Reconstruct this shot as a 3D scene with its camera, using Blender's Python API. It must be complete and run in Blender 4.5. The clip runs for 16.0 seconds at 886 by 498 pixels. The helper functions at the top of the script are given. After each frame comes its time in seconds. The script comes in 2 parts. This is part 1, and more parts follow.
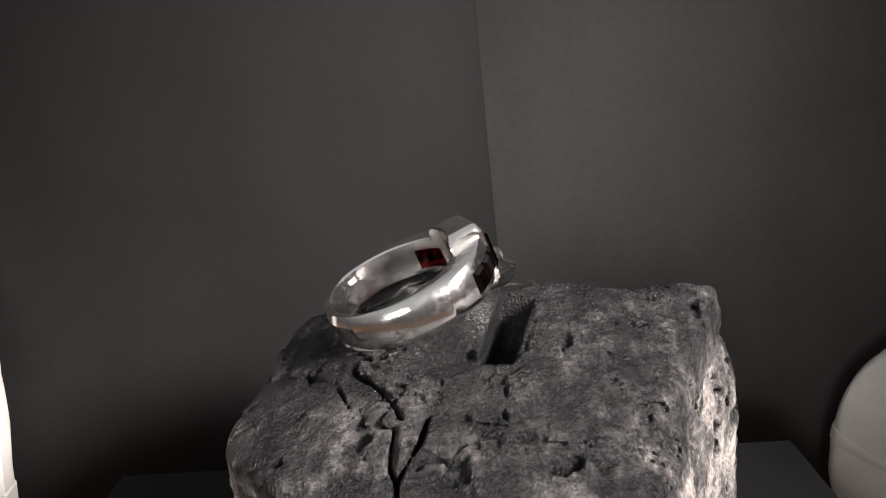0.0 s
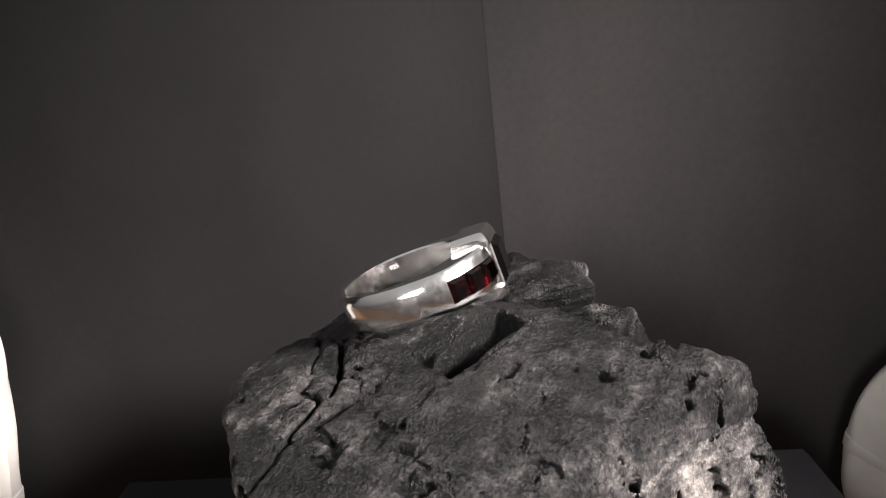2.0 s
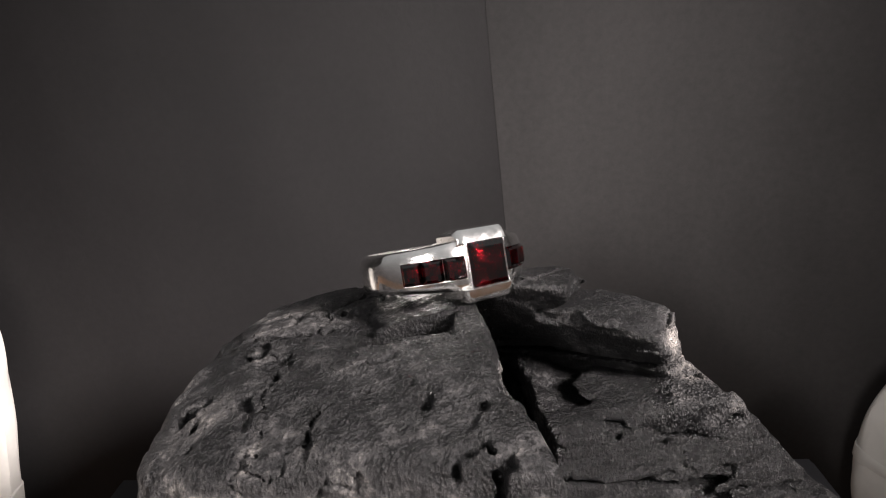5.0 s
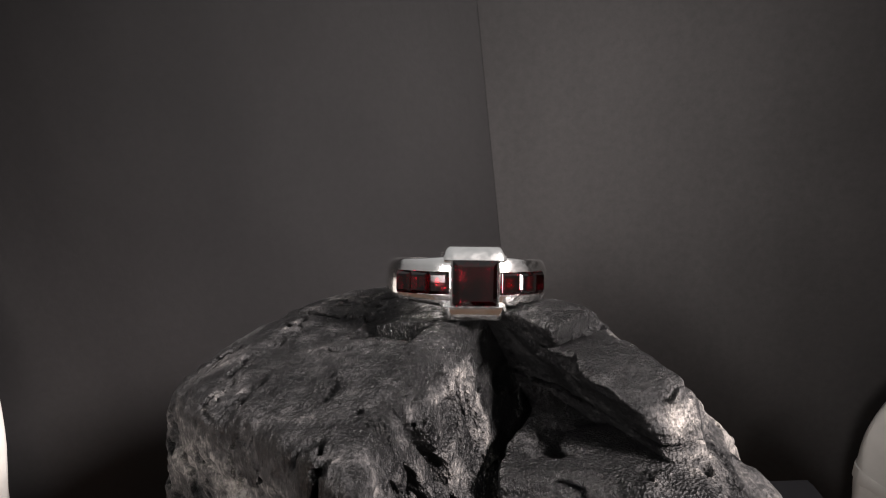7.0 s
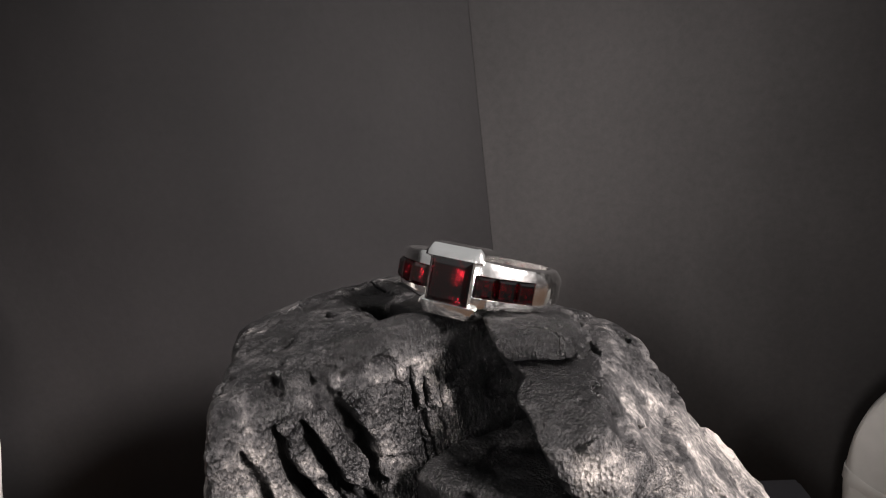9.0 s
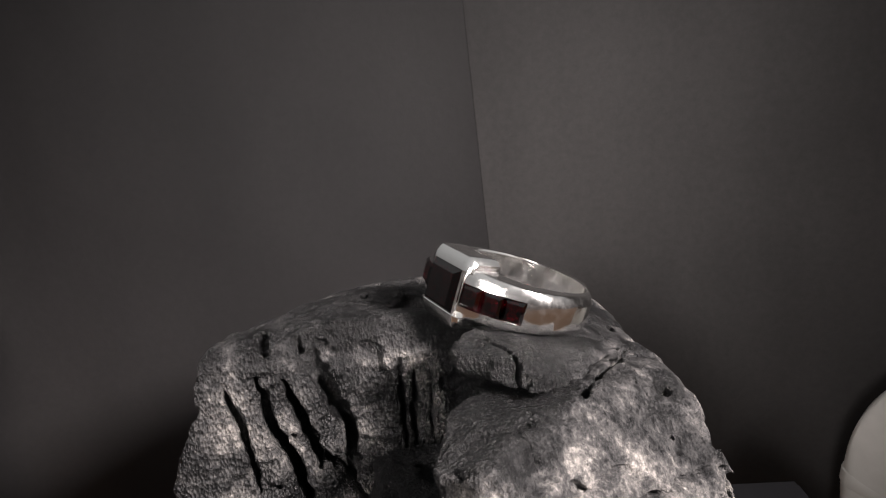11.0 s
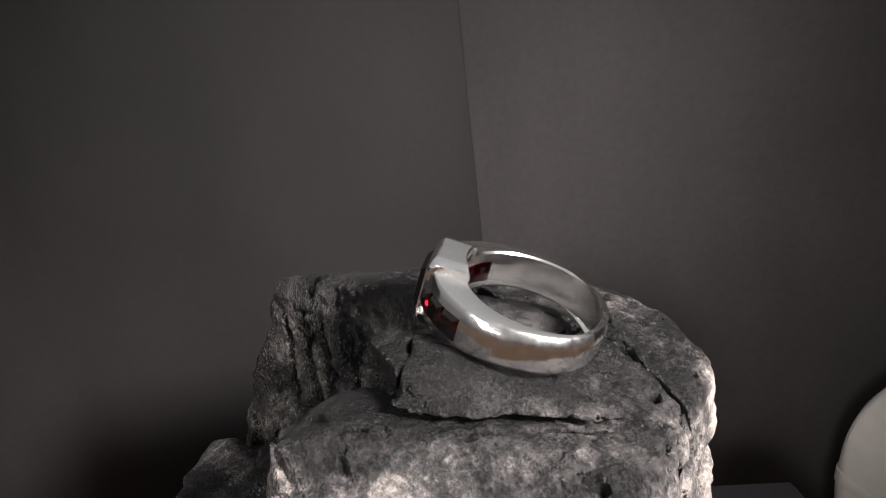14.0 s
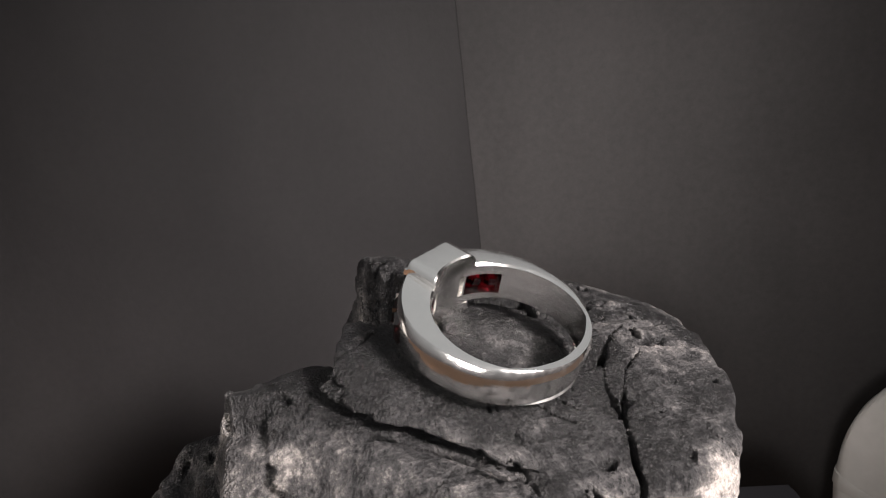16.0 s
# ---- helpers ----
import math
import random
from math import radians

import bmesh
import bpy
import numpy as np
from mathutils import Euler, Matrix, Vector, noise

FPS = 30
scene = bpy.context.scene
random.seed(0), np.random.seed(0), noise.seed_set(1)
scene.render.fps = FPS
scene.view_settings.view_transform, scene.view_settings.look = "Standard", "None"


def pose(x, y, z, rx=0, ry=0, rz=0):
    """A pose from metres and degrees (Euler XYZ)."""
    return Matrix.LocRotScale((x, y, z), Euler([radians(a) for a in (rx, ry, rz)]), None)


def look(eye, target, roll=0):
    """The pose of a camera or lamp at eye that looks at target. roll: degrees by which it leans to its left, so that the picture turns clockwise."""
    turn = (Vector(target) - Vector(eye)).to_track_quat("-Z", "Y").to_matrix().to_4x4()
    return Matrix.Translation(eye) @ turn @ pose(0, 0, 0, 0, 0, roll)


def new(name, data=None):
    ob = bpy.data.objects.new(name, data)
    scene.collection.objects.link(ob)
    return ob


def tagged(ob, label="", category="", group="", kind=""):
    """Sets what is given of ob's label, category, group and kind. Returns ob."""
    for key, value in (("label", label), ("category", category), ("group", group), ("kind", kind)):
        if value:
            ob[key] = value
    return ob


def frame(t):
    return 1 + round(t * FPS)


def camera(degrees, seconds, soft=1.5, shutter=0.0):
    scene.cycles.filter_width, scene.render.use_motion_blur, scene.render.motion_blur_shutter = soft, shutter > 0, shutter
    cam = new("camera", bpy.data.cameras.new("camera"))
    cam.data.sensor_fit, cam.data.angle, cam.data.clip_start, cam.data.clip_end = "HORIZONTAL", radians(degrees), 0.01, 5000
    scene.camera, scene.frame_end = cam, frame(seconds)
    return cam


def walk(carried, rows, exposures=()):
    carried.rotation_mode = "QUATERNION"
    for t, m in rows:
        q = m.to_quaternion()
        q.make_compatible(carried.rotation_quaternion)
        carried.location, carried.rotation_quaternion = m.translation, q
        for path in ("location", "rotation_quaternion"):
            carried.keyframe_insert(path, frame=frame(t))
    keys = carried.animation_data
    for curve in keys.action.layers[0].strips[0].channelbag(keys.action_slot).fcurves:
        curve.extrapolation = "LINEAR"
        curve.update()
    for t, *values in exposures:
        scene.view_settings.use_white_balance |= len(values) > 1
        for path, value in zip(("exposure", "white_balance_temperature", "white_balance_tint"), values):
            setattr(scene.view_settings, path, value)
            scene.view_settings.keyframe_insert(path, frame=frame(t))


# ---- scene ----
S = 0.08  # metres to one unit of the set's plan
cam = camera(72.74, 16.0, soft=1.0)


def shot(x, y, z, tilt, turn, lean):
    return pose(x, y, z, tilt, 0, turn) @ pose(0, 0, 0, 0, 0, -lean)


walk(cam, [
    (0.0, shot(0.00324, -0.08256, 0.06072, 68.86, 5.39, 3.66)),
    (0.5, shot(0.00261, -0.08268, 0.06030, 69.18, 5.11, 3.83)),
    (1.0, shot(0.00229, -0.08232, 0.06090, 69.14, 5.45, 3.87)),
    (1.5, shot(0.00197, -0.08205, 0.06142, 69.10, 5.52, 3.93)),
    (2.0, shot(0.00232, -0.08083, 0.06148, 68.95, 5.89, 3.86)),
    (2.5, shot(0.00384, -0.07945, 0.06039, 68.78, 6.30, 3.76)),
    (3.0, shot(0.00481, -0.07947, 0.06042, 68.90, 6.62, 3.73)),
    (3.5, shot(0.00550, -0.07921, 0.06041, 68.82, 6.93, 3.72)),
    (4.0, shot(0.00637, -0.07875, 0.06057, 68.61, 7.40, 3.70)),
    (6.5, shot(0.00593, -0.07819, 0.05923, 70.76, 7.00, 3.79)),
    (7.0, shot(0.00715, -0.07821, 0.05966, 71.09, 6.96, 3.72)),
    (7.5, shot(0.00826, -0.07834, 0.05899, 71.17, 7.01, 3.64)),
    (8.0, shot(0.01003, -0.07896, 0.05882, 71.33, 7.00, 3.66)),
    (10.5, shot(0.00856, -0.08073, 0.05797, 72.45, 6.47, 3.92)),
    (11.0, shot(0.00816, -0.08052, 0.05796, 72.50, 6.08, 3.84)),
    (11.5, shot(0.00777, -0.07951, 0.05714, 72.50, 5.81, 3.71)),
    (12.0, shot(0.00768, -0.07887, 0.05705, 72.44, 5.61, 3.60)),
    (12.5, shot(0.00773, -0.07890, 0.05720, 72.38, 5.55, 3.51)),
    (13.0, shot(0.00755, -0.07891, 0.05724, 72.45, 5.44, 3.49)),
    (13.5, shot(0.00761, -0.07877, 0.05702, 72.46, 5.45, 3.45)),
    (14.0, shot(0.00763, -0.07854, 0.05647, 72.53, 5.33, 3.39)),
    (14.5, shot(0.00753, -0.07823, 0.05633, 72.55, 5.25, 3.40)),
    (15.0, shot(0.00753, -0.07820, 0.05643, 72.59, 5.18, 3.38)),
    (15.5, shot(0.00779, -0.07840, 0.05657, 72.61, 5.22, 3.39)),
    (16.0, shot(0.00798, -0.07839, 0.05673, 72.66, 5.23, 3.42)),
])

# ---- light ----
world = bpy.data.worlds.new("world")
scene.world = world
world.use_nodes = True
room = world.node_tree
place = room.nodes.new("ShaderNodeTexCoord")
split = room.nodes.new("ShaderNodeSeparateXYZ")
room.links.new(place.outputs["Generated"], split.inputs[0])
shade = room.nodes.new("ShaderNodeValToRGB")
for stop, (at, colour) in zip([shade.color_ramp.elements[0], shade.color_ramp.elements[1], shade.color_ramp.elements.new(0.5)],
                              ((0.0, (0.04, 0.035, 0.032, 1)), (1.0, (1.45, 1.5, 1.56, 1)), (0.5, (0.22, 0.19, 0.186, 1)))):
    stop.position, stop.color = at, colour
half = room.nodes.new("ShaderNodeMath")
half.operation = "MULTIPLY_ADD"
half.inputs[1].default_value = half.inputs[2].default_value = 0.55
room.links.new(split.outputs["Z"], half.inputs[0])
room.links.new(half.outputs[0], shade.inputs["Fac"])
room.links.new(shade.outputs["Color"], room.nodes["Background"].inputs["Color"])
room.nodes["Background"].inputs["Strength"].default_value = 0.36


def soft_lamp(name, turn, rise, far, size, watts, colour, spread, aim=(0, 0, 0.02)):
    """A square soft box that stands at a bearing and height round the charcoal."""
    lamp = bpy.data.lights.new(name, "AREA")
    lamp.shape, lamp.size, lamp.energy, lamp.color, lamp.spread = "SQUARE", size, watts, colour, radians(spread)
    eye = Vector((math.cos(radians(turn)) * math.cos(radians(rise)), math.sin(radians(turn)) * math.cos(radians(rise)), math.sin(radians(rise)))) * far
    ob = new(name, lamp)
    ob.matrix_world = look(eye + Vector((0, 0, 0.02)), aim)


soft_lamp("soft_box_right", -30, 33, 0.42, 0.085, 0.64, (1.0, 0.905, 0.88), 37)
soft_lamp("soft_box_left", -110, 27, 0.42, 0.16, 0.105, (1.0, 0.92, 0.90), 23, (0.024, 0.115, 0.012))
scene.view_settings.exposure = 0.0

# ---- materials ----


def material(name, rough=0.5, metal=0.0, colour=(0.5, 0.5, 0.5), gloss=0.5):
    m = bpy.data.materials.new(name)
    m.use_nodes = True
    b = m.node_tree.nodes["Principled BSDF"]
    b.inputs["Roughness"].default_value = rough
    b.inputs["Metallic"].default_value = metal
    b.inputs["Base Color"].default_value = (*colour, 1)
    b.inputs["Specular IOR Level"].default_value = gloss
    return m, m.node_tree, b


def node(tree, kind, **values):
    n = tree.nodes.new(kind)
    for key, value in values.items():
        n.inputs[key].default_value = value
    return n


def noise_node(tree, scale, detail=4, rough=0.6, stretch=(1, 1, 1)):
    co = tree.nodes.new("ShaderNodeTexCoord")
    mp = node(tree, "ShaderNodeMapping", Scale=stretch)
    tree.links.new(co.outputs["Object"], mp.inputs["Vector"])
    n = node(tree, "ShaderNodeTexNoise", Scale=scale, Detail=detail, Roughness=rough)
    tree.links.new(mp.outputs["Vector"], n.inputs["Vector"])
    return n


def ramp(tree, source, stops):
    r = tree.nodes.new("ShaderNodeValToRGB")
    while len(r.color_ramp.elements) < len(stops):
        r.color_ramp.elements.new(0.5)
    for e, (at, c) in zip(r.color_ramp.elements, stops):
        e.position, e.color = at, (*c, 1) if len(c) == 3 else c
    tree.links.new(source, r.inputs["Fac"])
    return r


def grey(v):
    return (v, v, v)


def bump(tree, b, source, strength, distance):
    n = node(tree, "ShaderNodeBump", Strength=strength, Distance=distance)
    tree.links.new(source, n.inputs["Height"])
    tree.links.new(n.outputs["Normal"], b.inputs["Normal"])
    return n


def mix(tree, fac, a, b):
    n = tree.nodes.new("ShaderNodeMix")
    n.data_type = "RGBA"
    for socket, value in ((n.inputs[0], fac), (n.inputs[6], a), (n.inputs[7], b)):
        if hasattr(value, "is_linked"):
            tree.links.new(value, socket)
        else:
            socket.default_value = value
    return n.outputs[2]


def silver_material():
    m, t, b = material("polished_silver", 0.12, 1.0, (0.96, 0.95, 0.93))
    n = noise_node(t, 900, 5, 0.65)
    r = ramp(t, n.outputs["Fac"], [(0.3, grey(0.10)), (0.7, grey(0.22))])
    t.links.new(r.outputs["Color"], b.inputs["Roughness"])
    bump(t, b, noise_node(t, 260, 3).outputs["Fac"], 0.12, 0.0004)
    return m


def garnet_material(name, colour):
    m, t, b = material(name, 0.03, 0.0, colour)
    b.inputs["IOR"].default_value = 1.66
    b.inputs["Transmission Weight"].default_value = 1.0
    return m


def card_material(name, dark, light, gloss):
    m, t, b = material(name, gloss, gloss=0.22)
    big = noise_node(t, 14, 6, 0.55, (1.0, 1.0, 0.55))
    fine = noise_node(t, 420, 4, 0.7)
    r = ramp(t, big.outputs["Fac"], [(0.35, dark), (0.7, light)])
    r2 = ramp(t, fine.outputs["Fac"], [(0.3, grey(0.85)), (0.7, grey(1.15))])
    mul = t.nodes.new("ShaderNodeVectorMath")
    mul.operation = "MULTIPLY"
    t.links.new(r.outputs["Color"], mul.inputs[0])
    t.links.new(r2.outputs["Color"], mul.inputs[1])
    t.links.new(mul.outputs[0], b.inputs["Base Color"])
    bump(t, b, fine.outputs["Fac"], 0.15, 0.0003)
    return m


def cloth_material():
    m, t, b = material("white_fabric", 0.8, 0, (0.78, 0.76, 0.72))
    b.inputs["Subsurface Weight"].default_value = 0.0
    n = noise_node(t, 60, 4)
    r = ramp(t, n.outputs["Fac"], [(0.3, (0.46, 0.45, 0.42)), (0.7, (0.58, 0.565, 0.53))])
    t.links.new(r.outputs["Color"], b.inputs["Base Color"])
    bump(t, b, n.outputs["Fac"], 0.2, 0.001)
    return m


def charcoal_material():
    m, t, b = material("charcoal", 0.5, gloss=0.27)
    # the tone attribute holds ash cover and the painted shade of the slot
    ash_shade, grain = t.nodes.new("ShaderNodeAttribute"), t.nodes.new("ShaderNodeAttribute")
    ash_shade.attribute_name, grain.attribute_name = "ash_shade", "grain"
    blot = noise_node(t, 150, 8, 0.72)
    fine = noise_node(t, 1300, 6, 0.75)
    streak = noise_node(t, 520, 5, 0.7, (1, 0.22, 1))

    def weigh(source, by, plus):
        n = t.nodes.new("ShaderNodeMath")
        n.operation = "MULTIPLY_ADD"
        n.inputs[1].default_value = by
        t.links.new(source, n.inputs[0])
        if isinstance(plus, float):
            n.inputs[2].default_value = plus
        else:
            t.links.new(plus, n.inputs[2])
        return n.outputs[0]

    level = weigh(streak.outputs["Fac"], 0.8, weigh(fine.outputs["Fac"], 1.2, weigh(blot.outputs["Fac"], 1.5, weigh(ash_shade.outputs["Fac"], 1.0, -1.75))))
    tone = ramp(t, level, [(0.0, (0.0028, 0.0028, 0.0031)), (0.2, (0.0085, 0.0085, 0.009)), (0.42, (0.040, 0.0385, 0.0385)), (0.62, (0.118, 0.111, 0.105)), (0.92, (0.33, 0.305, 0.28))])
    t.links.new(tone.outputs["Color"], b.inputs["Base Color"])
    rg = ramp(t, level, [(0.0, grey(0.38)), (0.5, grey(0.75))])
    t.links.new(rg.outputs["Color"], b.inputs["Roughness"])
    first = node(t, "ShaderNodeBump", Strength=0.9, Distance=0.0013)
    t.links.new(weigh(streak.outputs["Fac"], 0.6, fine.outputs["Fac"]), first.inputs["Height"])
    cells = noise_node(t, 3000, 2, 0.6, (1, 1, 0.6))
    pores = node(t, "ShaderNodeTexVoronoi", Scale=2300)
    t.links.new(cells.inputs["Vector"].links[0].from_socket, pores.inputs["Vector"])
    rows = node(t, "ShaderNodeMath")
    rows.operation = "MULTIPLY"
    t.links.new(weigh(cells.outputs["Fac"], 0.6, pores.outputs["Distance"]), rows.inputs[0])
    t.links.new(grain.outputs["Fac"], rows.inputs[1])
    second = bump(t, b, rows.outputs[0], 1.0, 0.0013)
    t.links.new(first.outputs["Normal"], second.inputs["Normal"])
    return m


STAMP = material("stamped_silver", 0.5, 1.0, (0.9, 0.9, 0.88))[0]
SILVER, CHARCOAL = silver_material(), charcoal_material()
GARNET, GARNET_SMALL = garnet_material("dark_garnet", (0.018, 0.0005, 0.001)), garnet_material("red_garnet", (0.13, 0.003, 0.006))
CARD_LEFT = card_material("black_card", (0.0060, 0.0057, 0.0060), (0.0112, 0.0107, 0.0110), 0.55)
# same black card as the left, its colour raised to hold the light it catches
CARD_RIGHT_LIT = card_material("black_card_lit", (0.0180, 0.0171, 0.0170), (0.0315, 0.0300, 0.0297), 0.6)
PLINTH = card_material("black_plastic", (0.006, 0.006, 0.007), (0.010, 0.010, 0.011), 0.45)
CLOTH = cloth_material()
TABLE = card_material("table_wood", (0.30, 0.17, 0.10), (0.36, 0.21, 0.13), 0.5)


# ---- building helpers ----


def mesh_of(name, bm, mat, smooth=False):
    me = bpy.data.meshes.new(name)
    bm.to_mesh(me)
    bm.free()
    me.materials.append(mat)
    if smooth:
        me.polygons.foreach_set("use_smooth", [True] * len(me.polygons))
        me.set_sharp_from_angle(angle=radians(28))
    return me


def part(name, bm, mat, parent, label="", smooth=False):
    ob = new(name, mesh_of(name, bm, mat, smooth))
    ob.parent = parent
    if label:
        ob["label"] = label
    return ob


def box_bm(lo, hi, bevel=0.0, segments=2):
    bm = bmesh.new()
    bmesh.ops.create_cube(bm, size=1)
    for v in bm.verts:
        v.co = Vector([l + (c + 0.5) * (h - l) for c, l, h in zip(v.co, lo, hi)])
    if bevel:
        bmesh.ops.bevel(bm, geom=bm.edges[:], offset=bevel, segments=segments, affect="EDGES")
    return bm


# ---- the set: backdrop, table, room ----


def backdrop_board(name, base, along, up, width, height, mat, label):
    x, z = Vector(along).normalized(), Vector(up).normalized()
    y = z.cross(x).normalized()
    x = y.cross(z).normalized()
    ob = new(name, mesh_of(name, box_bm((0, 0, 0), (width, 0.0008, height), 0.0002), mat))
    ob.matrix_world = Matrix.Translation(base) @ Matrix((x, y, z)).transposed().to_4x4()
    return tagged(ob, label, "backdrop", kind="structure")


def soft_box(name, centre, size, turn, label, lean=0, power=0.42, hem=(-0.28, -0.10)):
    """A rounded, fabric-covered white panel with creases and a hem band."""
    creases = [Vector(n).normalized() for n in ((-0.55, -0.75, 0.35), (-0.1, -0.9, 0.42), (0.45, -0.8, 0.3), (-0.5, -0.85, -0.2), (0.3, -0.9, -0.35))]

    def skin(c):
        c = Vector([math.copysign(abs(k) ** power, k) for k in c])
        for n in creases:
            over = c.dot(n) - 0.86
            if over > 0:
                c -= n * over * 0.97
        return c * (0.985 + abs(noise.noise(c * 2.1)) * 0.03)

    bm = bmesh.new()
    bmesh.ops.create_uvsphere(bm, u_segments=128, v_segments=96, radius=1)
    for v in bm.verts:
        c = skin(v.co)
        v.co = Vector((c.x * size[0], c.y * size[1], c.z * size[2]))
    ob = new(name, None)
    ob.matrix_world = pose(*centre, 0, lean, turn)
    part("cover", bm, CLOTH, ob, smooth=True)
    rim = bmesh.new()
    rows = []
    low, high = hem
    for z, k in ((high, 0.998), (high - 0.01, 1.012), (low + 0.01, 1.012), (low, 0.998)):
        ring_row = []
        for j in range(96):
            u = 2 * math.pi * j / 96
            flat = math.sqrt(1 - min(abs(z) ** (1 / power), 1) ** 2)
            c = skin(Vector((math.cos(u) * flat, math.sin(u) * flat, math.copysign(abs(z) ** (1 / power), z)))) * k
            ring_row.append(rim.verts.new((c.x * size[0], c.y * size[1], c.z * size[2])))
        rows.append(ring_row)
    for one, two in zip(rows, rows[1:]):
        for j in range(96):
            rim.faces.new((one[j], one[(j + 1) % 96], two[(j + 1) % 96], two[j]))
    part("hem", rim, CLOTH, ob, "stitched white hem band", smooth=True)
    return tagged(ob, label, "diffuser")


backdrop_left = backdrop_board("backdrop_left", (0.125 * S - 3.4 * S * 0.97, 1.455 * S - 3.4 * S * 0.25, -1.45 * S), (0.97, 0.25, 0), (-0.062, 0, 1),
                               3.4 * S, 2.55 * S, CARD_LEFT, "matt black card standing as backdrop, dusty sheen")
backdrop_right = backdrop_board("backdrop_right", (0.10 * S, 1.468 * S, -1.45 * S), (0.985, -0.17, 0), (-0.062, 0, 1),
                                3.2 * S, 2.55 * S, CARD_RIGHT_LIT, "black card standing as backdrop beside its twin, coloured lighter as lit")
floor = new("floor", mesh_of("floor", box_bm((-0.6, -0.6, -1.45 * S - 0.02), (0.6, 0.5, -1.45 * S)), TABLE))
tagged(floor, "brown wooden table top under the set", "table", kind="structure")

plinth = new("plinth", None)
part("body", box_bm((-1.10 * S, -1.285 * S, -0.85 * S), (1.10 * S, -0.015 * S, -0.09 * S), 0.0012, 3), PLINTH, plinth)
part("top_plate", box_bm((-1.115 * S, -1.3 * S, -0.088 * S), (1.115 * S, 0, 0), 0.0012, 3), PLINTH, plinth)
plinth.matrix_world = pose(-0.12 * S, 0.575 * S, -0.6 * S, 0, 0, 4.5)
tagged(plinth, "black plastic turntable base under the charcoal", "turntable")

soft_box("light_diffuser", (1.66 * S, 0.76 * S, -0.865 * S), (0.42 * S, 0.13 * S, 0.585 * S), -43, "creased white fabric light diffuser beside the black base", 0, 0.92, (-0.05, 0.06))
soft_box("light_diffuser", (-2.345 * S, 0.72 * S, -0.78 * S), (0.40 * S, 0.08 * S, 0.85 * S), 10, "creased white fabric light diffuser at the edge of the black card", 12)


# ---- charcoal ----


TABLES = np.random.default_rng(7).uniform(-1, 1, (8, 64, 64, 64)).astype(np.float32)


def lattice(p, scale, seed, stretch=(1, 1, 1)):
    """Smooth value noise in -1..1 at the rows of p."""
    q = p * (np.array(stretch, np.float32) * np.float32(scale)) + np.float32(64.0 + seed * 0.37)
    i = np.floor(q).astype(np.int32)
    f = q - i
    f = f * f * (3 - 2 * f)
    table = TABLES[seed % 8].reshape(-1)
    i &= 63
    j = (i + 1) & 63
    x0, x1, y0, y1, z0, z1 = i[:, 0] * 4096, j[:, 0] * 4096, i[:, 1] * 64, j[:, 1] * 64, i[:, 2], j[:, 2]
    fx, fy, fz = f.T

    def blend(a, b, w):
        return a + (b - a) * w

    low = blend(blend(table[x0 + y0 + z0], table[x1 + y0 + z0], fx), blend(table[x0 + y1 + z0], table[x1 + y1 + z0], fx), fy)
    high = blend(blend(table[x0 + y0 + z1], table[x1 + y0 + z1], fx), blend(table[x0 + y1 + z1], table[x1 + y1 + z1], fx), fy)
    return blend(low, high, fz)


def smax(a, b, k=0.03):
    h = np.maximum(k - np.abs(a - b), 0) / k
    return np.maximum(a, b) + h * h * k * 0.25


def plane(p, n, d):
    n = np.array(n, float)
    l = np.linalg.norm(n)
    return p @ (n / l) - d / l


def slot_box(p, centre, half, turn, tip=0.0):
    c, s = math.cos(radians(turn)), math.sin(radians(turn))
    q = p - np.array(centre)
    q = np.stack([q[:, 0] * c + q[:, 1] * s, q[:, 1] * c - q[:, 0] * s, q[:, 2]], 1)
    c, s = math.cos(radians(tip)), math.sin(radians(tip))
    q = np.stack([q[:, 0], q[:, 1] * c + q[:, 2] * s, q[:, 2] * c - q[:, 1] * s], 1)
    d = np.abs(q) - np.array(half)
    return np.linalg.norm(np.maximum(d, 0), axis=1) + np.minimum(d.max(1), 0)


def crack(p, line, width, depth, top):
    """A groove along a plan line, sunk from the height top."""
    best = np.full(len(p), 9.0)
    q = p[:, :2] + 0.012 * np.stack([lattice(p, 22, 5), lattice(p, 22, 6)], 1)
    for a, b in zip(line, line[1:]):
        a, b = np.array(a), np.array(b)
        h = np.clip(((q - a) @ (b - a)) / ((b - a) @ (b - a)), 0, 1)
        best = np.minimum(best, np.linalg.norm(q - a - h[:, None] * (b - a), axis=1))
    return smax(best - width * (0.6 + 0.5 * lattice(p, 30, 9)), (top - depth) - p[:, 2], 0.01)


def crown(p):
    """The height of the lump's top over the plan."""
    x, y = p[:, 0], p[:, 1]
    rise = 0.0131 * np.exp(-((x - 0.25) ** 2 + (y + 0.05) ** 2) / 0.024) + 0.0342 * np.exp(-((x + 0.07) ** 2 + (y - 0.19) ** 2) / 0.016)
    rise = rise - 0.0077 * np.exp(-((x + 0.25) ** 2 + (y + 0.10) ** 2) / 0.014) - 0.016 * np.exp(-((x - 0.04) ** 2 + (y + 0.21) ** 2) / 0.010)
    return rise + 0.274 + 0.145 * x + 0.0171 * y - 0.4241 * x * x + 0.3128 * x * y - 0.358 * y * y


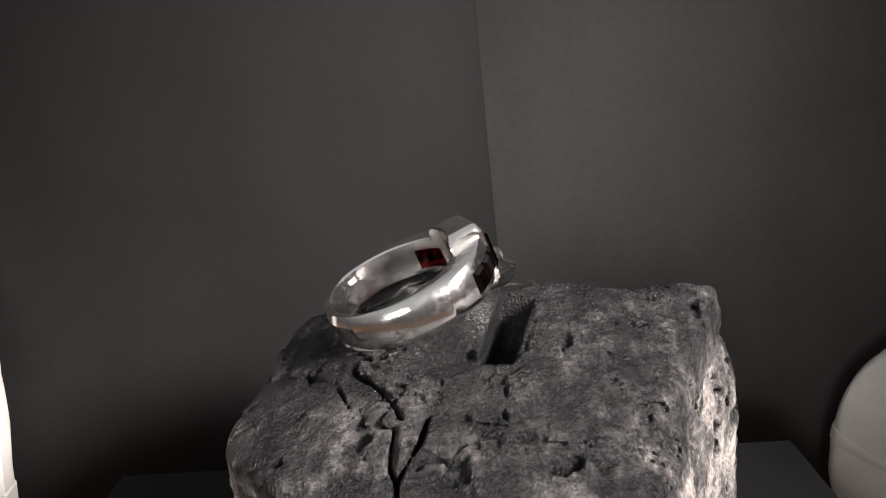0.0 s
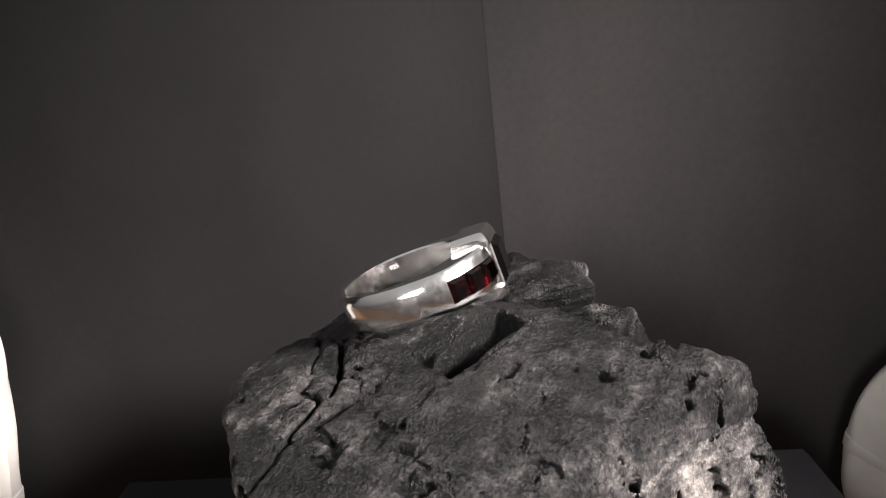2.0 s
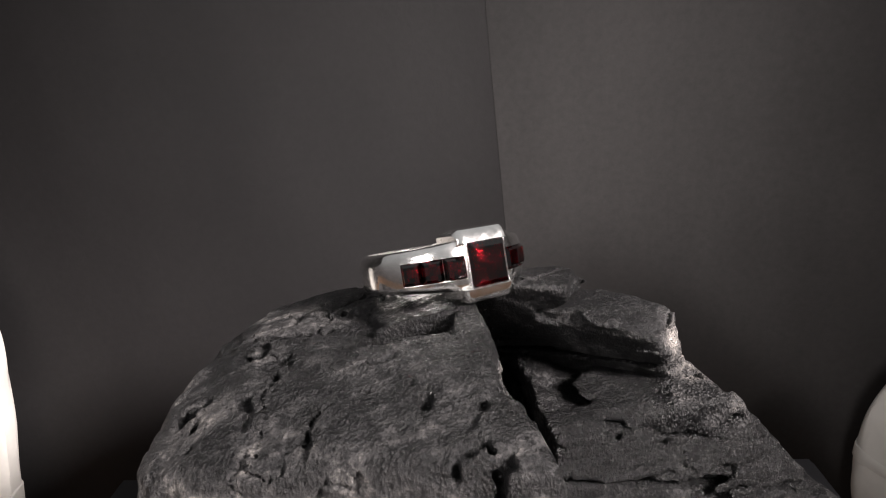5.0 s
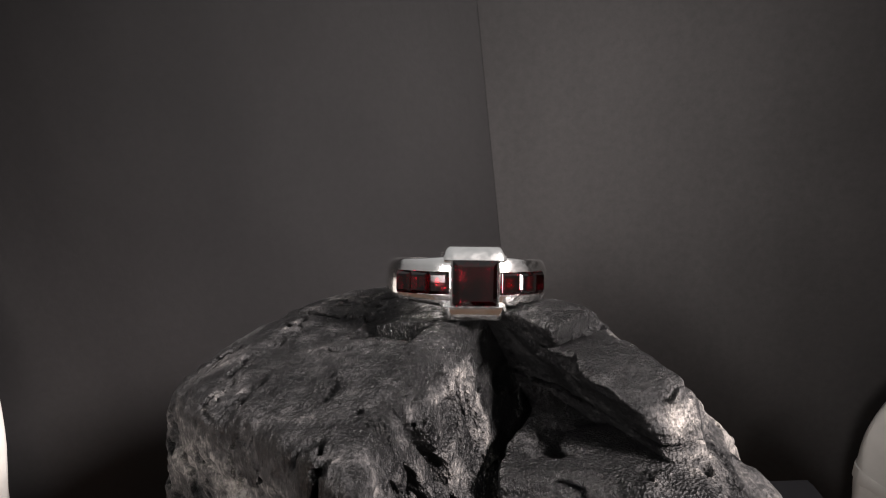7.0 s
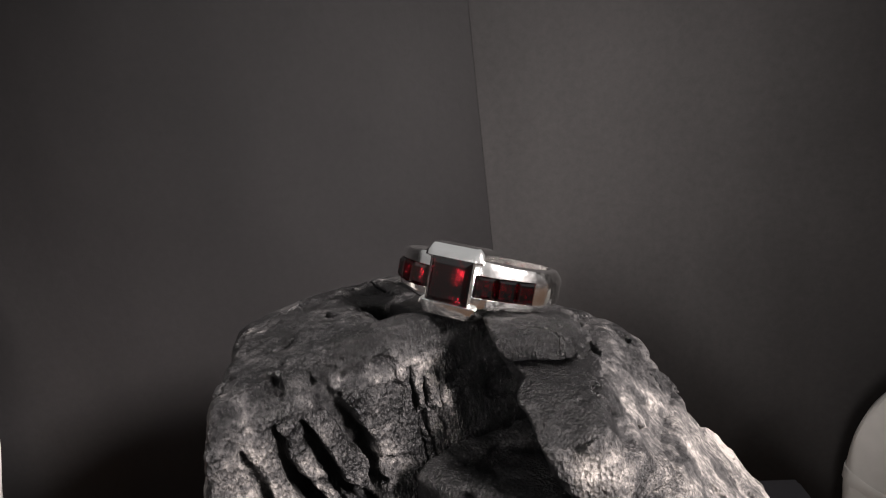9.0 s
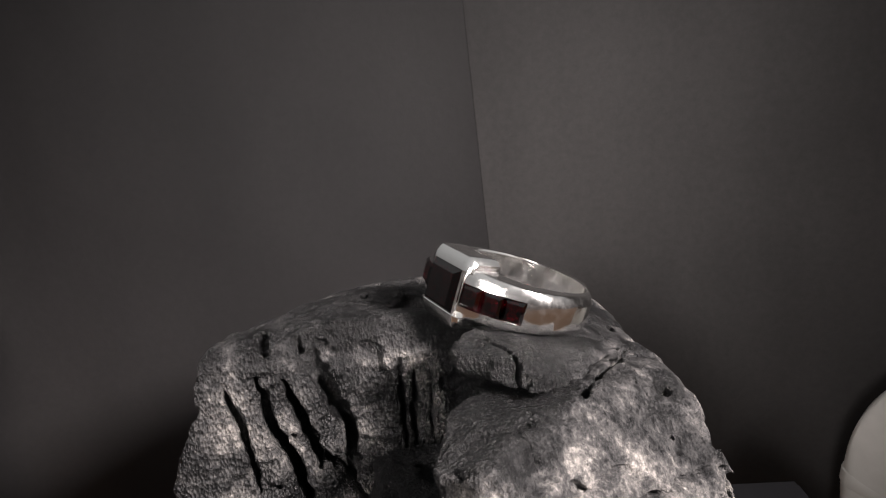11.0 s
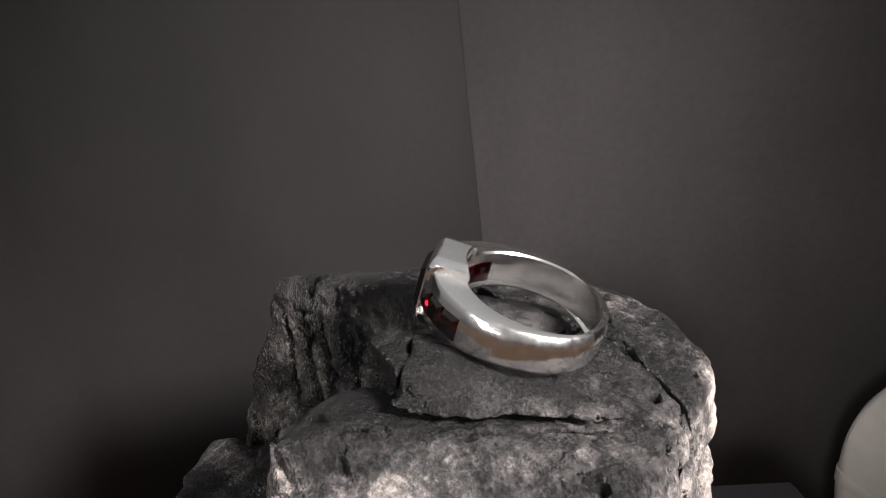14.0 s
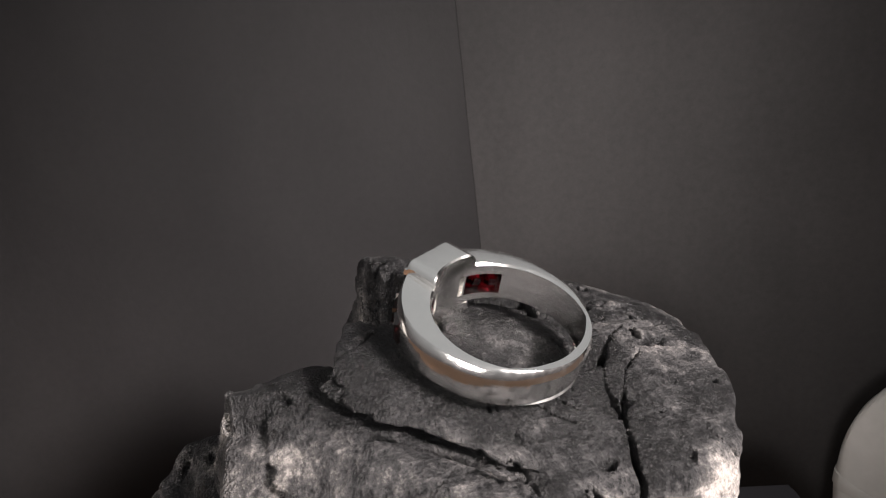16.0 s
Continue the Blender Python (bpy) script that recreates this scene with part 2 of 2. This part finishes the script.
def slab_form(p):
    """The long slab whose end grain shows, coarse."""
    d = smax(plane(p, (0.9188, -0.4228, 0.1106), 0.4289), plane(p, (-0.6074, -0.8287, -0.0761), 0.483), 0.04)
    d = smax(d, plane(p, (-0.1163, -1.0214, 0.1991), 0.5916), 0.06)
    d = smax(d, plane(p, (0.9317, -0.0108, 0.4344), 0.5525), 0.05)
    d = d - 0.030 * np.exp(-(p[:, 1] ** 2) / 0.02) * np.clip((0.24 - p[:, 2]) / 0.2, 0, 1) * np.clip((p[:, 0] - 0.2) / 0.1, 0, 1)
    d = smax(d, plane(p, (-1.0411, 0.0011, 0.1231), 0.4428), 0.05)
    d = smax(d, plane(p, (-0.0057, 1.0014, 0.2084), 0.0593), 0.012)
    d = smax(d, (p[:, 2] - crown(p)) * 0.93, 0.025)
    return smax(d, -0.6 - p[:, 2], 0.01)


def shoulder_form(p):
    """The shoulder that runs on behind the ring to a broken ledge, coarse."""
    x, y, z = p.T
    d = smax(plane(p, (-1.0454, -0.1156, 0.2297), 0.4406), plane(p, (-0.473, 0.5487, 0.6531), 0.3403), 0.01)
    d = smax(d, plane(p, (0.0821, 0.9378, 0.2225), 0.4012), 0.008)
    d = smax(d, plane(p, (0.7252, -0.4792, -0.4307), -0.173), 0.008)
    d = smax(d, plane(p, (0.791, 0.6123, 0.1026), 0.2809), 0.012)
    d = smax(d, -0.02 - y, 0.02)
    d = smax(d, (z - crown(p)) * 0.93, 0.015)
    ledge = smax(0.1823 - y - 0.5 * x, 0.2302 - 0.3627 * x - z, 0.006)
    d = smax(d, -ledge, 0.008)
    return smax(d, -0.6 - z, 0.01)


def skirt_form(p):
    """Low split slabs at the foot of the shoulder, coarse."""
    x, y, z = p.T
    d = smax(plane(p, (-0.1045, 0.6654, 0.5948), 0.3295), plane(p, (0.9122, 0.0808, 0.2387), 0.1753), 0.02)
    d = smax(d, plane(p, (-1.0484, 0.4126, 0.1043), 0.3703), 0.03)
    d = smax(smax(d, 0.1 - y, 0.02), z - 0.0868, 0.02)
    for k in range(3):  # split sheets, stepped
        gap = smax(np.abs(z - 0.045 + 0.095 * k + 0.25 * (y - 0.3)) - 0.006, -d - 0.05, 0.004)
        d = smax(d, -gap, 0.006)
    return smax(d, -0.6 - z, 0.01)


def splinter_form(p):
    """The low splintered block in the notch, coarse."""
    d = slot_box(p, (0.366, 0.2295, -0.335), (0.102, 0.092, 0.275), 24, 0) - 0.01
    return d + 0.006 * np.sin(p[:, 2] * 190 + p[:, 0] * 60) * (p[:, 2] < -0.08)


def rift(p, line, width, depth):
    """A burnt-out gap in the end grain, along a line across the face, as deep as it is given."""
    x, y, z = p.T
    q = np.stack([x, z], 1) + np.stack([0.006 * lattice(p, 34, 51) + 0.004 * lattice(p, 80, 53), 0.006 * lattice(p, 30, 52)], 1)
    best = np.full(len(p), 9.0)
    for k, (a, b) in enumerate(zip(line, line[1:])):
        a, b = np.array(a), np.array(b)
        h = np.clip(((q - a) @ (b - a)) / ((b - a) @ (b - a)), 0, 1)
        taper = 1 - 0.75 * np.abs(2 * (k + h) / (len(line) - 1) - 1) ** 2
        best = np.minimum(best, np.linalg.norm(q - a - h[:, None] * (b - a), axis=1) - width * taper)
    return smax(best, (0.055 - depth) - y, 0.008)


RIFTS = (([(0.283, 0.262), (0.242, 0.187), (0.202, 0.10), (0.205, 0.0)], 0.017, 0.075), ([(0.312, 0.20), (0.276, 0.111), (0.260, 0.03)], 0.012, 0.07),
         ([(0.358, 0.215), (0.339, 0.121), (0.300, 0.04), (0.285, -0.08)], 0.014, 0.07), ([(0.405, 0.20), (0.389, 0.109), (0.372, 0.0)], 0.009, 0.05),
         ([(0.141, 0.20), (0.145, 0.10)], 0.004, 0.03), ([(0.103, 0.215), (0.102, 0.125), (0.106, 0.02)], 0.006, 0.05),
         ([(0.075, 0.19), (0.08, 0.12), (0.088, 0.02)], 0.006, 0.05), ([(0.044, 0.17), (0.056, 0.04)], 0.004, 0.04),
         ([(0.33, 0.262), (0.285, 0.232), (0.262, 0.238), (0.214, 0.168)], 0.007, 0.05), ([(0.300, 0.10), (0.236, 0.04), (0.18, -0.05)], 0.012, 0.06))


def cut_slab(p, d):
    x, y, z = p.T
    step = smax(slot_box(p, (-0.06, -0.21, 0.26), (0.07, 0.022, 0.035), 24, 0), -0.02 - d, 0.004)
    d = smax(d, -step, 0.004)
    high = crown(p)
    d = smax(d, -slot_box(p, (0.054, -0.130, 0.195), (0.031, 0.082, 0.11), -15, -3), 0.005)
    for line, width, depth in (([(-0.409, -0.092), (-0.322, -0.145), (-0.243, -0.162), (-0.182, -0.214), (-0.127, -0.265), (-0.105, -0.314)], 0.007, 0.05),
                               ([(-0.141, -0.318), (-0.114, -0.328), (-0.104, -0.376), (-0.089, -0.426), (-0.10, -0.62)], 0.010, 0.07),
                               ([(-0.089, -0.426), (-0.073, -0.370), (-0.063, -0.305)], 0.008, 0.06),
                               ([(-0.298, -0.139), (-0.259, -0.189), (-0.185, -0.273)], 0.005, 0.04), ([(-0.109, -0.250), (-0.180, -0.357)], 0.004, 0.02),
                               ([(-0.28, -0.08), (-0.24, -0.04), (-0.2, 0.02)], 0.004, 0.03), ([(0.0, -0.22), (-0.02, -0.26), (-0.01, -0.29)], 0.003, 0.012)):
        near = np.flatnonzero((high - z < depth + 0.03) & (y < 0.06))
        d[near] = smax(d[near], -crack(p[near], line, width, depth, high[near]), 0.004)
    face = np.flatnonzero((y > -0.05) & (x > -0.02))
    q, e = p[face], d[face]
    for line, width, depth in RIFTS:
        e = smax(e, -rift(q, line, width, depth), 0.004)
    d[face] = e
    return d


def cut_shoulder(p, d):
    x, y, z = p.T
    level = 0.205 + 0.15 * (x + 0.2) + 0.12 * (y - 0.17) + 0.008 * lattice(p, 9, 61)
    split = smax(np.abs(z - level) - 0.006 * (1 + lattice(p, 8, 62)), -(d + 0.05), 0.004)
    d = smax(d, -smax(split, 0.16 - (y - x), 0.01), 0.003)
    split = smax(np.abs(z - level + 0.11 + 0.1 * y) - 0.005 * (1 + lattice(p, 8, 63)), -(d + 0.04), 0.004)
    d = smax(d, -smax(split, 0.16 - (y - x), 0.01), 0.003)
    for line, width, depth in (([(-0.17, 0.20), (-0.198, 0.178), (-0.252, 0.108), (-0.309, 0.053), (-0.352, -0.008), (-0.381, -0.060)], 0.009, 0.06),
                               ([(-0.02, 0.12), (-0.06, 0.19), (-0.085, 0.30)], 0.005, 0.04), ([(-0.36, -0.0), (-0.2, 0.03), (-0.1, 0.06)], 0.004, 0.03)):
        high = crown(p)
        near = np.flatnonzero(high - z < depth + 0.03)
        d[near] = smax(d[near], -crack(p[near], line, width, depth, high[near]), 0.004)
    return d


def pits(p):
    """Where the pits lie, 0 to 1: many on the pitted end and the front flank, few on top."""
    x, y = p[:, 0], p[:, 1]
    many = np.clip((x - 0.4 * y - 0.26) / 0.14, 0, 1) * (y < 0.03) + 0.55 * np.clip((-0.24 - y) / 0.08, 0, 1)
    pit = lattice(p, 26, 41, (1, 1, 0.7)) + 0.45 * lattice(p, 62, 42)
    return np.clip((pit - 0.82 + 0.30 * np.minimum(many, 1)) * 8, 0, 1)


def weathered(p, d, cut):
    """Fine form near the surface: grain, chips, fissures, pits, split layers; then the cuts."""
    near = np.abs(d) < 0.034
    q = p[near]
    e = d[near]
    e = e + 0.010 * lattice(q, 6, 1) + 0.004 * lattice(q, 15, 2) + 0.0024 * lattice(q, 44, 3) + 0.0012 * lattice(q, 95, 4)
    side = np.clip((crown(q) - q[:, 2] - 0.02) / 0.04, 0, 1)
    chip = lattice(q, 12, 11, (1, 1, 1.5)) + 0.35 * lattice(q, 31, 12)
    e = e + (0.004 + 0.009 * side) * np.clip(chip * 11 - 3.6, 0, 1)
    e = e + 0.0035 * side * lattice(q, 18, 21, (1, 1, 5))
    fissure = np.abs(lattice(q, 8, 13) + 0.25 * lattice(q, 33, 14))
    e = e + 0.020 * np.clip(1 - fissure / 0.03, 0, 1) * np.clip(lattice(q, 5, 15) * 3, 0, 1)
    e = e + 0.022 * pits(q)
    grain = lattice(q, 26, 23, (1, 0.22, 1)) + 0.6 * lattice(q, 60, 24, (1, 0.25, 1))
    e = e + 0.0028 * (1 - side) * grain
    d = d.copy()
    d[near] = e
    return cut(p, d) if cut else d


def surface_net(value, origin, cell):
    """Quads round the zero level of a grid of distances."""
    nx, ny, nz = value.shape
    inside = value < 0
    count = np.zeros((nx - 1, ny - 1, nz - 1), np.int8)
    for dx in (0, 1):
        for dy in (0, 1):
            for dz in (0, 1):
                count += inside[dx:nx - 1 + dx, dy:ny - 1 + dy, dz:nz - 1 + dz]
    active = (count > 0) & (count < 8)
    index = np.full(active.shape, -1, np.int64)
    cells = np.argwhere(active)
    index[active] = np.arange(len(cells))
    total, hits = np.zeros((len(cells), 3)), np.zeros(len(cells))
    corners = [(a, b, c) for a in (0, 1) for b in (0, 1) for c in (0, 1)]
    for a in corners:
        for axis in range(3):
            if a[axis]:
                continue
            b = list(a)
            b[axis] = 1
            va = value[cells[:, 0] + a[0], cells[:, 1] + a[1], cells[:, 2] + a[2]]
            vb = value[cells[:, 0] + b[0], cells[:, 1] + b[1], cells[:, 2] + b[2]]
            cross = (va < 0) != (vb < 0)
            at = np.where(cross, va / np.where(cross, va - vb, 1), 0)
            place = np.tile(np.array(a, float), (len(cells), 1))
            place[:, axis] += at
            total += place * cross[:, None]
            hits += cross
    verts = origin + (cells + total / hits[:, None]) * cell
    faces = []
    for axis in range(3):
        u, v = (axis + 1) % 3, (axis + 2) % 3
        lo = [slice(1, s - 1) for s in value.shape]
        hi = list(lo)
        lo[axis], hi[axis] = slice(0, value.shape[axis] - 1), slice(1, value.shape[axis])
        change = inside[tuple(lo)] != inside[tuple(hi)]
        at = np.argwhere(change)
        at[:, u] += 1
        at[:, v] += 1
        out = inside[tuple(lo)][change]
        quad = []
        for du, dv in ((-1, -1), (0, -1), (0, 0), (-1, 0)):
            c = at.copy()
            c[:, u] += du
            c[:, v] += dv
            quad.append(index[c[:, 0], c[:, 1], c[:, 2]])
        quad = np.stack(quad, 1)
        quad[~out] = quad[~out][:, ::-1]
        faces.append(quad)
    return verts, np.concatenate(faces)


def coal_part(name, form, cut, lo, hi, cell, parent, label="", dust=0.0):
    lo, hi = np.array(lo, np.float32), np.array(hi, np.float32)
    blocks = np.ceil((hi - lo) / (4 * cell)).astype(int)
    centre = np.stack(np.meshgrid(*[lo[k] + cell * (4 * np.arange(blocks[k], dtype=np.float32) + 1.5) for k in range(3)], indexing="ij"), -1)
    rough = form(centre.reshape(-1, 3)).astype(np.float32).reshape(blocks)
    value = rough.repeat(4, 0).repeat(4, 1).repeat(4, 2)
    live = np.abs(rough) < 0.085
    at = np.argwhere(live.repeat(4, 0).repeat(4, 1).repeat(4, 2))
    p = (lo + at.astype(np.float32) * np.float32(cell)).astype(np.float32)
    value[at[:, 0], at[:, 1], at[:, 2]] = weathered(p, form(p).astype(np.float32), cut)
    verts, faces = surface_net(value, lo, cell)
    me = bpy.data.meshes.new(name)
    me.vertices.add(len(verts))
    me.vertices.foreach_set("co", (verts * S).astype(np.float32).ravel())
    me.loops.add(faces.size)
    me.loops.foreach_set("vertex_index", faces.astype(np.int32).ravel())
    me.polygons.add(len(faces))
    me.polygons.foreach_set("loop_start", np.arange(0, faces.size, 4, dtype=np.int32))
    me.update(calc_edges=True)
    me.polygons.foreach_set("use_smooth", [True] * len(faces))
    me.materials.append(CHARCOAL)
    x, y, z = verts.T
    v32 = verts.astype(np.float32)
    sunk = np.clip((crown(verts) - z - 0.015) / 0.06, 0, 1)

    def into(value, start, run):
        return np.clip((value - start) / run, 0, 1)

    front = into(-0.20 - y + 0.06 * lattice(v32, 9, 78), 0, 0.05)
    end = into(x - 0.35 * y, 0.33, 0.08) * into(0.02 - y, 0, 0.03)
    face = into(y, 0.0, 0.03) * into(0.11 - y, 0, 0.03) * into(x, 0.0, 0.03) * sunk  # end grain of the slab
    tip = sunk * into(y + 0.3 * x, 0.35, 0.02) * into(z, 0.02, 0.05) * into(x, -0.16, 0.06)  # end of the shoulder
    slope = into(y - x, 0.29, 0.05) * into(0.245 - z, 0, 0.04) * (1 - tip)  # weathered slope
    ash_shade = -0.04 + dust + 0.07 * sunk + 0.15 * lattice(v32, 5, 77) + 0.12 * np.clip(3 * lattice(v32, 14, 79) + lattice(v32, 37, 80), -1, 1)
    ash_shade += 0.22 * front * (1 - end) + 0.24 * end + 0.27 * end * into(0.20 - z, 0, 0.08)
    ash_shade += 0.38 * into(-x - y, 0.50, 0.05) * into(0.17 - z, 0, 0.05) + 0.22 * into(-x, 0.37, 0.04) * into(0.16 - z, 0, 0.04)
    ash_shade += 0.36 * face + 0.46 * tip + 0.22 * slope * into(0.02 - x, 0, 0.08) + 0.26 * slope * into(0.06 - x, 0, 0.08) * into(y, 0.24, 0.04) * into(0.19 - z, 0, 0.02)
    # pits toned darker; slot walls coloured black, standing in for its deep shade
    ash_shade -= 0.5 * pits(v32) + 1.5 * (slot_box(verts, (0.054, -0.130, 0.195), (0.036, 0.087, 0.11), -15, -3) < 0.004)
    me.attributes.new("grain", "FLOAT", "POINT").data.foreach_set("value", np.clip(face + 0.8 * tip + 0.15, 0, 1).astype(np.float32))
    me.attributes.new("ash_shade", "FLOAT", "POINT").data.foreach_set("value", ash_shade.astype(np.float32))
    ob = new(name, me)
    ob.parent = parent
    if label:
        ob["label"] = label
    return ob


def charcoal_lump():
    ob = new("charcoal_lump", None)
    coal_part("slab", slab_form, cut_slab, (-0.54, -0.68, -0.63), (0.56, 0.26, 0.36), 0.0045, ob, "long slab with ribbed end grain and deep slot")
    coal_part("shoulder", shoulder_form, cut_shoulder, (-0.54, -0.08, -0.63), (0.32, 0.66, 0.36), 0.0045, ob, "broken shoulder with a split ledge")
    coal_part("skirt", skirt_form, None, (-0.54, 0.05, -0.63), (0.34, 0.86, 0.16), 0.006, ob, dust=-0.12)
    coal_part("splinter", splinter_form, None, (0.0, -0.06, -0.63), (0.56, 0.46, 0.0), 0.006, ob, "low splintered block", dust=0.26)
    return tagged(ob, "cracked lump of black charcoal with ashy grey flanks", "charcoal")


charcoal = charcoal_lump()


# ---- ring ----

RING = Matrix.Translation(Vector((-0.1410, -0.0483, 0.2933)) * S) @ Matrix(((0.4161, 0.8486, -0.3266), (-0.9039, 0.4252, -0.0471), (0.0989, 0.3148, 0.9440))).to_4x4()
BORE = 0.1240


def outer_radius(a):
    return float(np.interp(abs(a), (0, 20, 52, 64, 76, 90, 110, 130, 150, 180), (0.1815, 0.1821, 0.1730, 0.1702, 0.1635, 0.1559, 0.1497, 0.1424, 0.1359, 0.1329)))


def half_width(a, upper):
    if upper:
        return float(np.interp(abs(a), (0, 14, 30, 52, 90, 180), (0.047, 0.047, 0.043, 0.0405, 0.040, 0.039)))
    return float(np.interp(abs(a), (0, 14, 30, 52, 90, 180), (0.043, 0.043, 0.037, 0.0335, 0.032, 0.031)))


def at_ring(a, r, h):
    return Vector((r * math.sin(radians(a)), r * math.cos(radians(a)), h)) * S


CHANNEL = (14, 51)
SLOT = 0.0205


def band():
    bm = bmesh.new()
    angles = sorted(set([k * 2.5 for k in range(-72, 72)] + [-51, -14, 14, 51]))
    loops = []
    for a in angles:
        r, w, v = outer_radius(a), half_width(a, True), half_width(a, False)
        late = min(1, max(0, (abs(a) - 50) / 20))
        e, i = 0.004, 0.0035
        curve = 0.006 + 0.009 * late

        def skin(h):
            k = h / (w if h > 0 else v)
            return r + 0.0012 - curve * k * k

        outer = [(skin(h) - d, h) for h, d in ((w, e), (w - e * 0.3, e * 0.3), (w - e, 0), (0.5 * (w - e + SLOT), 0), (SLOT, 0), (-SLOT, 0), (-0.5 * (v - e + SLOT), 0), (-v + e, 0), (-v + e * 0.3, e * 0.3), (-v, e))]
        profile = [(BORE + i, -v), (BORE, -v + i), (BORE, -SLOT), (BORE, SLOT), (BORE, w - i), (BORE + i, w)] + outer
        loops.append([bm.verts.new(at_ring(a, *q)) for q in profile])
    n = len(loops[0])
    for k, a in enumerate(angles):
        b = angles[(k + 1) % len(angles)]
        mid = (a + b) / 2 if b > a else 180
        one, two = loops[k], loops[(k + 1) % len(angles)]
        open_slot = CHANNEL[0] < abs(mid) < CHANNEL[1]
        for j in range(n):
            if open_slot and j in (2, 10):
                continue
            bm.faces.new((one[j], one[(j + 1) % n], two[(j + 1) % n], two[j]))
        if open_slot:
            bm.faces.new((one[3], one[10], two[10], two[3]))
            bm.faces.new((one[11], one[2], two[2], two[11]))
        for edge, loop in ((a, one),):
            if abs(edge) in CHANNEL:
                bm.faces.new((loop[2], loop[3], loop[10], loop[11]))
    bmesh.ops.recalc_face_normals(bm, faces=bm.faces[:])
    return bm


def bezel():
    """The square setting: two rounded flanges over and under the stone, hollowed by the bore, and thin walls at its sides."""
    bm = bmesh.new()
    ws, hb, front, hs, wall = 0.0548, 0.0654, 0.1835, 0.0390, 0.0425
    cols = [ws * math.sin(math.pi / 2 * k / 12) for k in range(-12, 13)]

    def rim(s, n, h):
        return bm.verts.new(Vector((s, n, h)) * S)

    for sign in (1, -1):
        rows = []
        for s in cols:
            over = max(0, (abs(s) - ws + 0.014) / 0.014)
            top, fall = hb - 0.010 * over ** 2, 0.006 * over ** 2
            back = math.sqrt(BORE ** 2 - s * s)
            mark = ((hs, front - fall - 0.001), (hs + 0.0015, front - fall), (hs + 0.010, front - fall - 0.0015), (top - 0.006, front - fall - 0.0065),
                    (top - 0.002, front - fall - 0.010), (top, front - fall - 0.016), (top, back + 0.003), (top - 0.003, back), (hs, back))
            rows.append([rim(s, n, sign * h) for h, n in mark])
        for one, two in zip(rows, rows[1:]):
            for k in range(9):
                bm.faces.new((one[k], one[(k + 1) % 9], two[(k + 1) % 9], two[k]))
        bm.faces.new(rows[0])
        bm.faces.new(rows[-1])
    for sign in (1, -1):
        back = [math.sqrt(BORE ** 2 - s * s) for s in (hs, wall)]
        ring = [[rim(sign * s, n, h) for s, n in ((hs, front - 0.001), (hs + 0.001, front), (wall, front - 0.003), (wall, back[1]), (hs, back[0]))] for h in (hs + 0.0005, -hs - 0.0005)]
        for k in range(5):
            bm.faces.new((ring[0][k], ring[0][(k + 1) % 5], ring[1][(k + 1) % 5], ring[1][k]))
    bmesh.ops.recalc_face_normals(bm, faces=bm.faces[:])
    return bm


def stone(w, h, table, rise, girdle, depth):
    """A step-cut stone: table, crown facets, girdle and pavilion, its face along +y."""
    bm = bmesh.new()
    levels = ((table, rise), (1.0, 0.0), (1.0, -girdle), (0.72, -depth * 0.6), (0.36, -depth))
    rows = [[bm.verts.new(Vector((x * w * k, n, z * h * k)) * S) for x, z in ((-1, -1), (1, -1), (1, 1), (-1, 1))] for k, n in levels]
    bm.faces.new(rows[0])
    bm.faces.new(rows[-1])
    for one, two in zip(rows, rows[1:]):
        for k in range(4):
            bm.faces.new((one[k], one[(k + 1) % 4], two[(k + 1) % 4], two[k]))
    bmesh.ops.recalc_face_normals(bm, faces=bm.faces[:])
    return bm


ring = new("ring", None)
ring.matrix_world = RING
tagged(ring, "polished silver ring set with square dark red garnets, on charcoal", "ring")
part("band", band(), SILVER, ring, "polished silver band with scuffs", smooth=True)
part("bezel", bezel(), SILVER, ring, smooth=True)
part("stone", stone(0.0390, 0.0390, 0.76, 0.010, 0.006, 0.05), GARNET, ring, "large square step-cut dark red garnet").location = Vector((0, 0.1825, 0)) * S
for side in (-1, 1):
    for k, a in enumerate((20.2, 32.4, 44.6)):
        st = part("stone", stone(0.0184, 0.0196, 0.70, 0.007, 0.004, 0.046), GARNET_SMALL, ring, "small square dark red garnet")
        st.matrix_local = Matrix.Translation(at_ring(side * a, outer_radius(a) - 0.0025, 0)) @ pose(0, 0, 0, 0, 0, -side * a)


def hallmark():
    """The stamp in the bore, lettered along it."""
    text = bpy.data.curves.new("hallmark", "FONT")
    text.body, text.size, text.align_x, text.align_y, text.extrude = "925", 0.0135 * S, "CENTER", "CENTER", 0.0004 * S
    flat = bpy.data.objects.new("hallmark_text", text)
    me = bpy.data.meshes.new_from_object(flat)
    bpy.data.objects.remove(flat)
    me.name = "hallmark"
    me.materials.append(STAMP)
    ob = new("hallmark", me)
    ob.parent = ring
    a = radians(243)
    out = Vector((math.sin(a), math.cos(a), 0))
    up = Vector((0, 0, 1))
    along = out.cross(up)
    ob.matrix_local = Matrix.Translation((out * (BORE - 0.0006) + up * 0.021) * S) @ Matrix((along, up, -out)).transposed().to_4x4()
    ob["label"] = "stamped silver mark in the bore"


hallmark()


def motions():
    times = [k * 0.5 for k in range(33)]
    walk(charcoal, [(t, pose(0, 0, 0, 0, 0, -15.011 * t)) for t in times])
    walk(ring, [(t, pose(0, 0, 0, 0, 0, -15.011 * t) @ RING) for t in times])


motions()
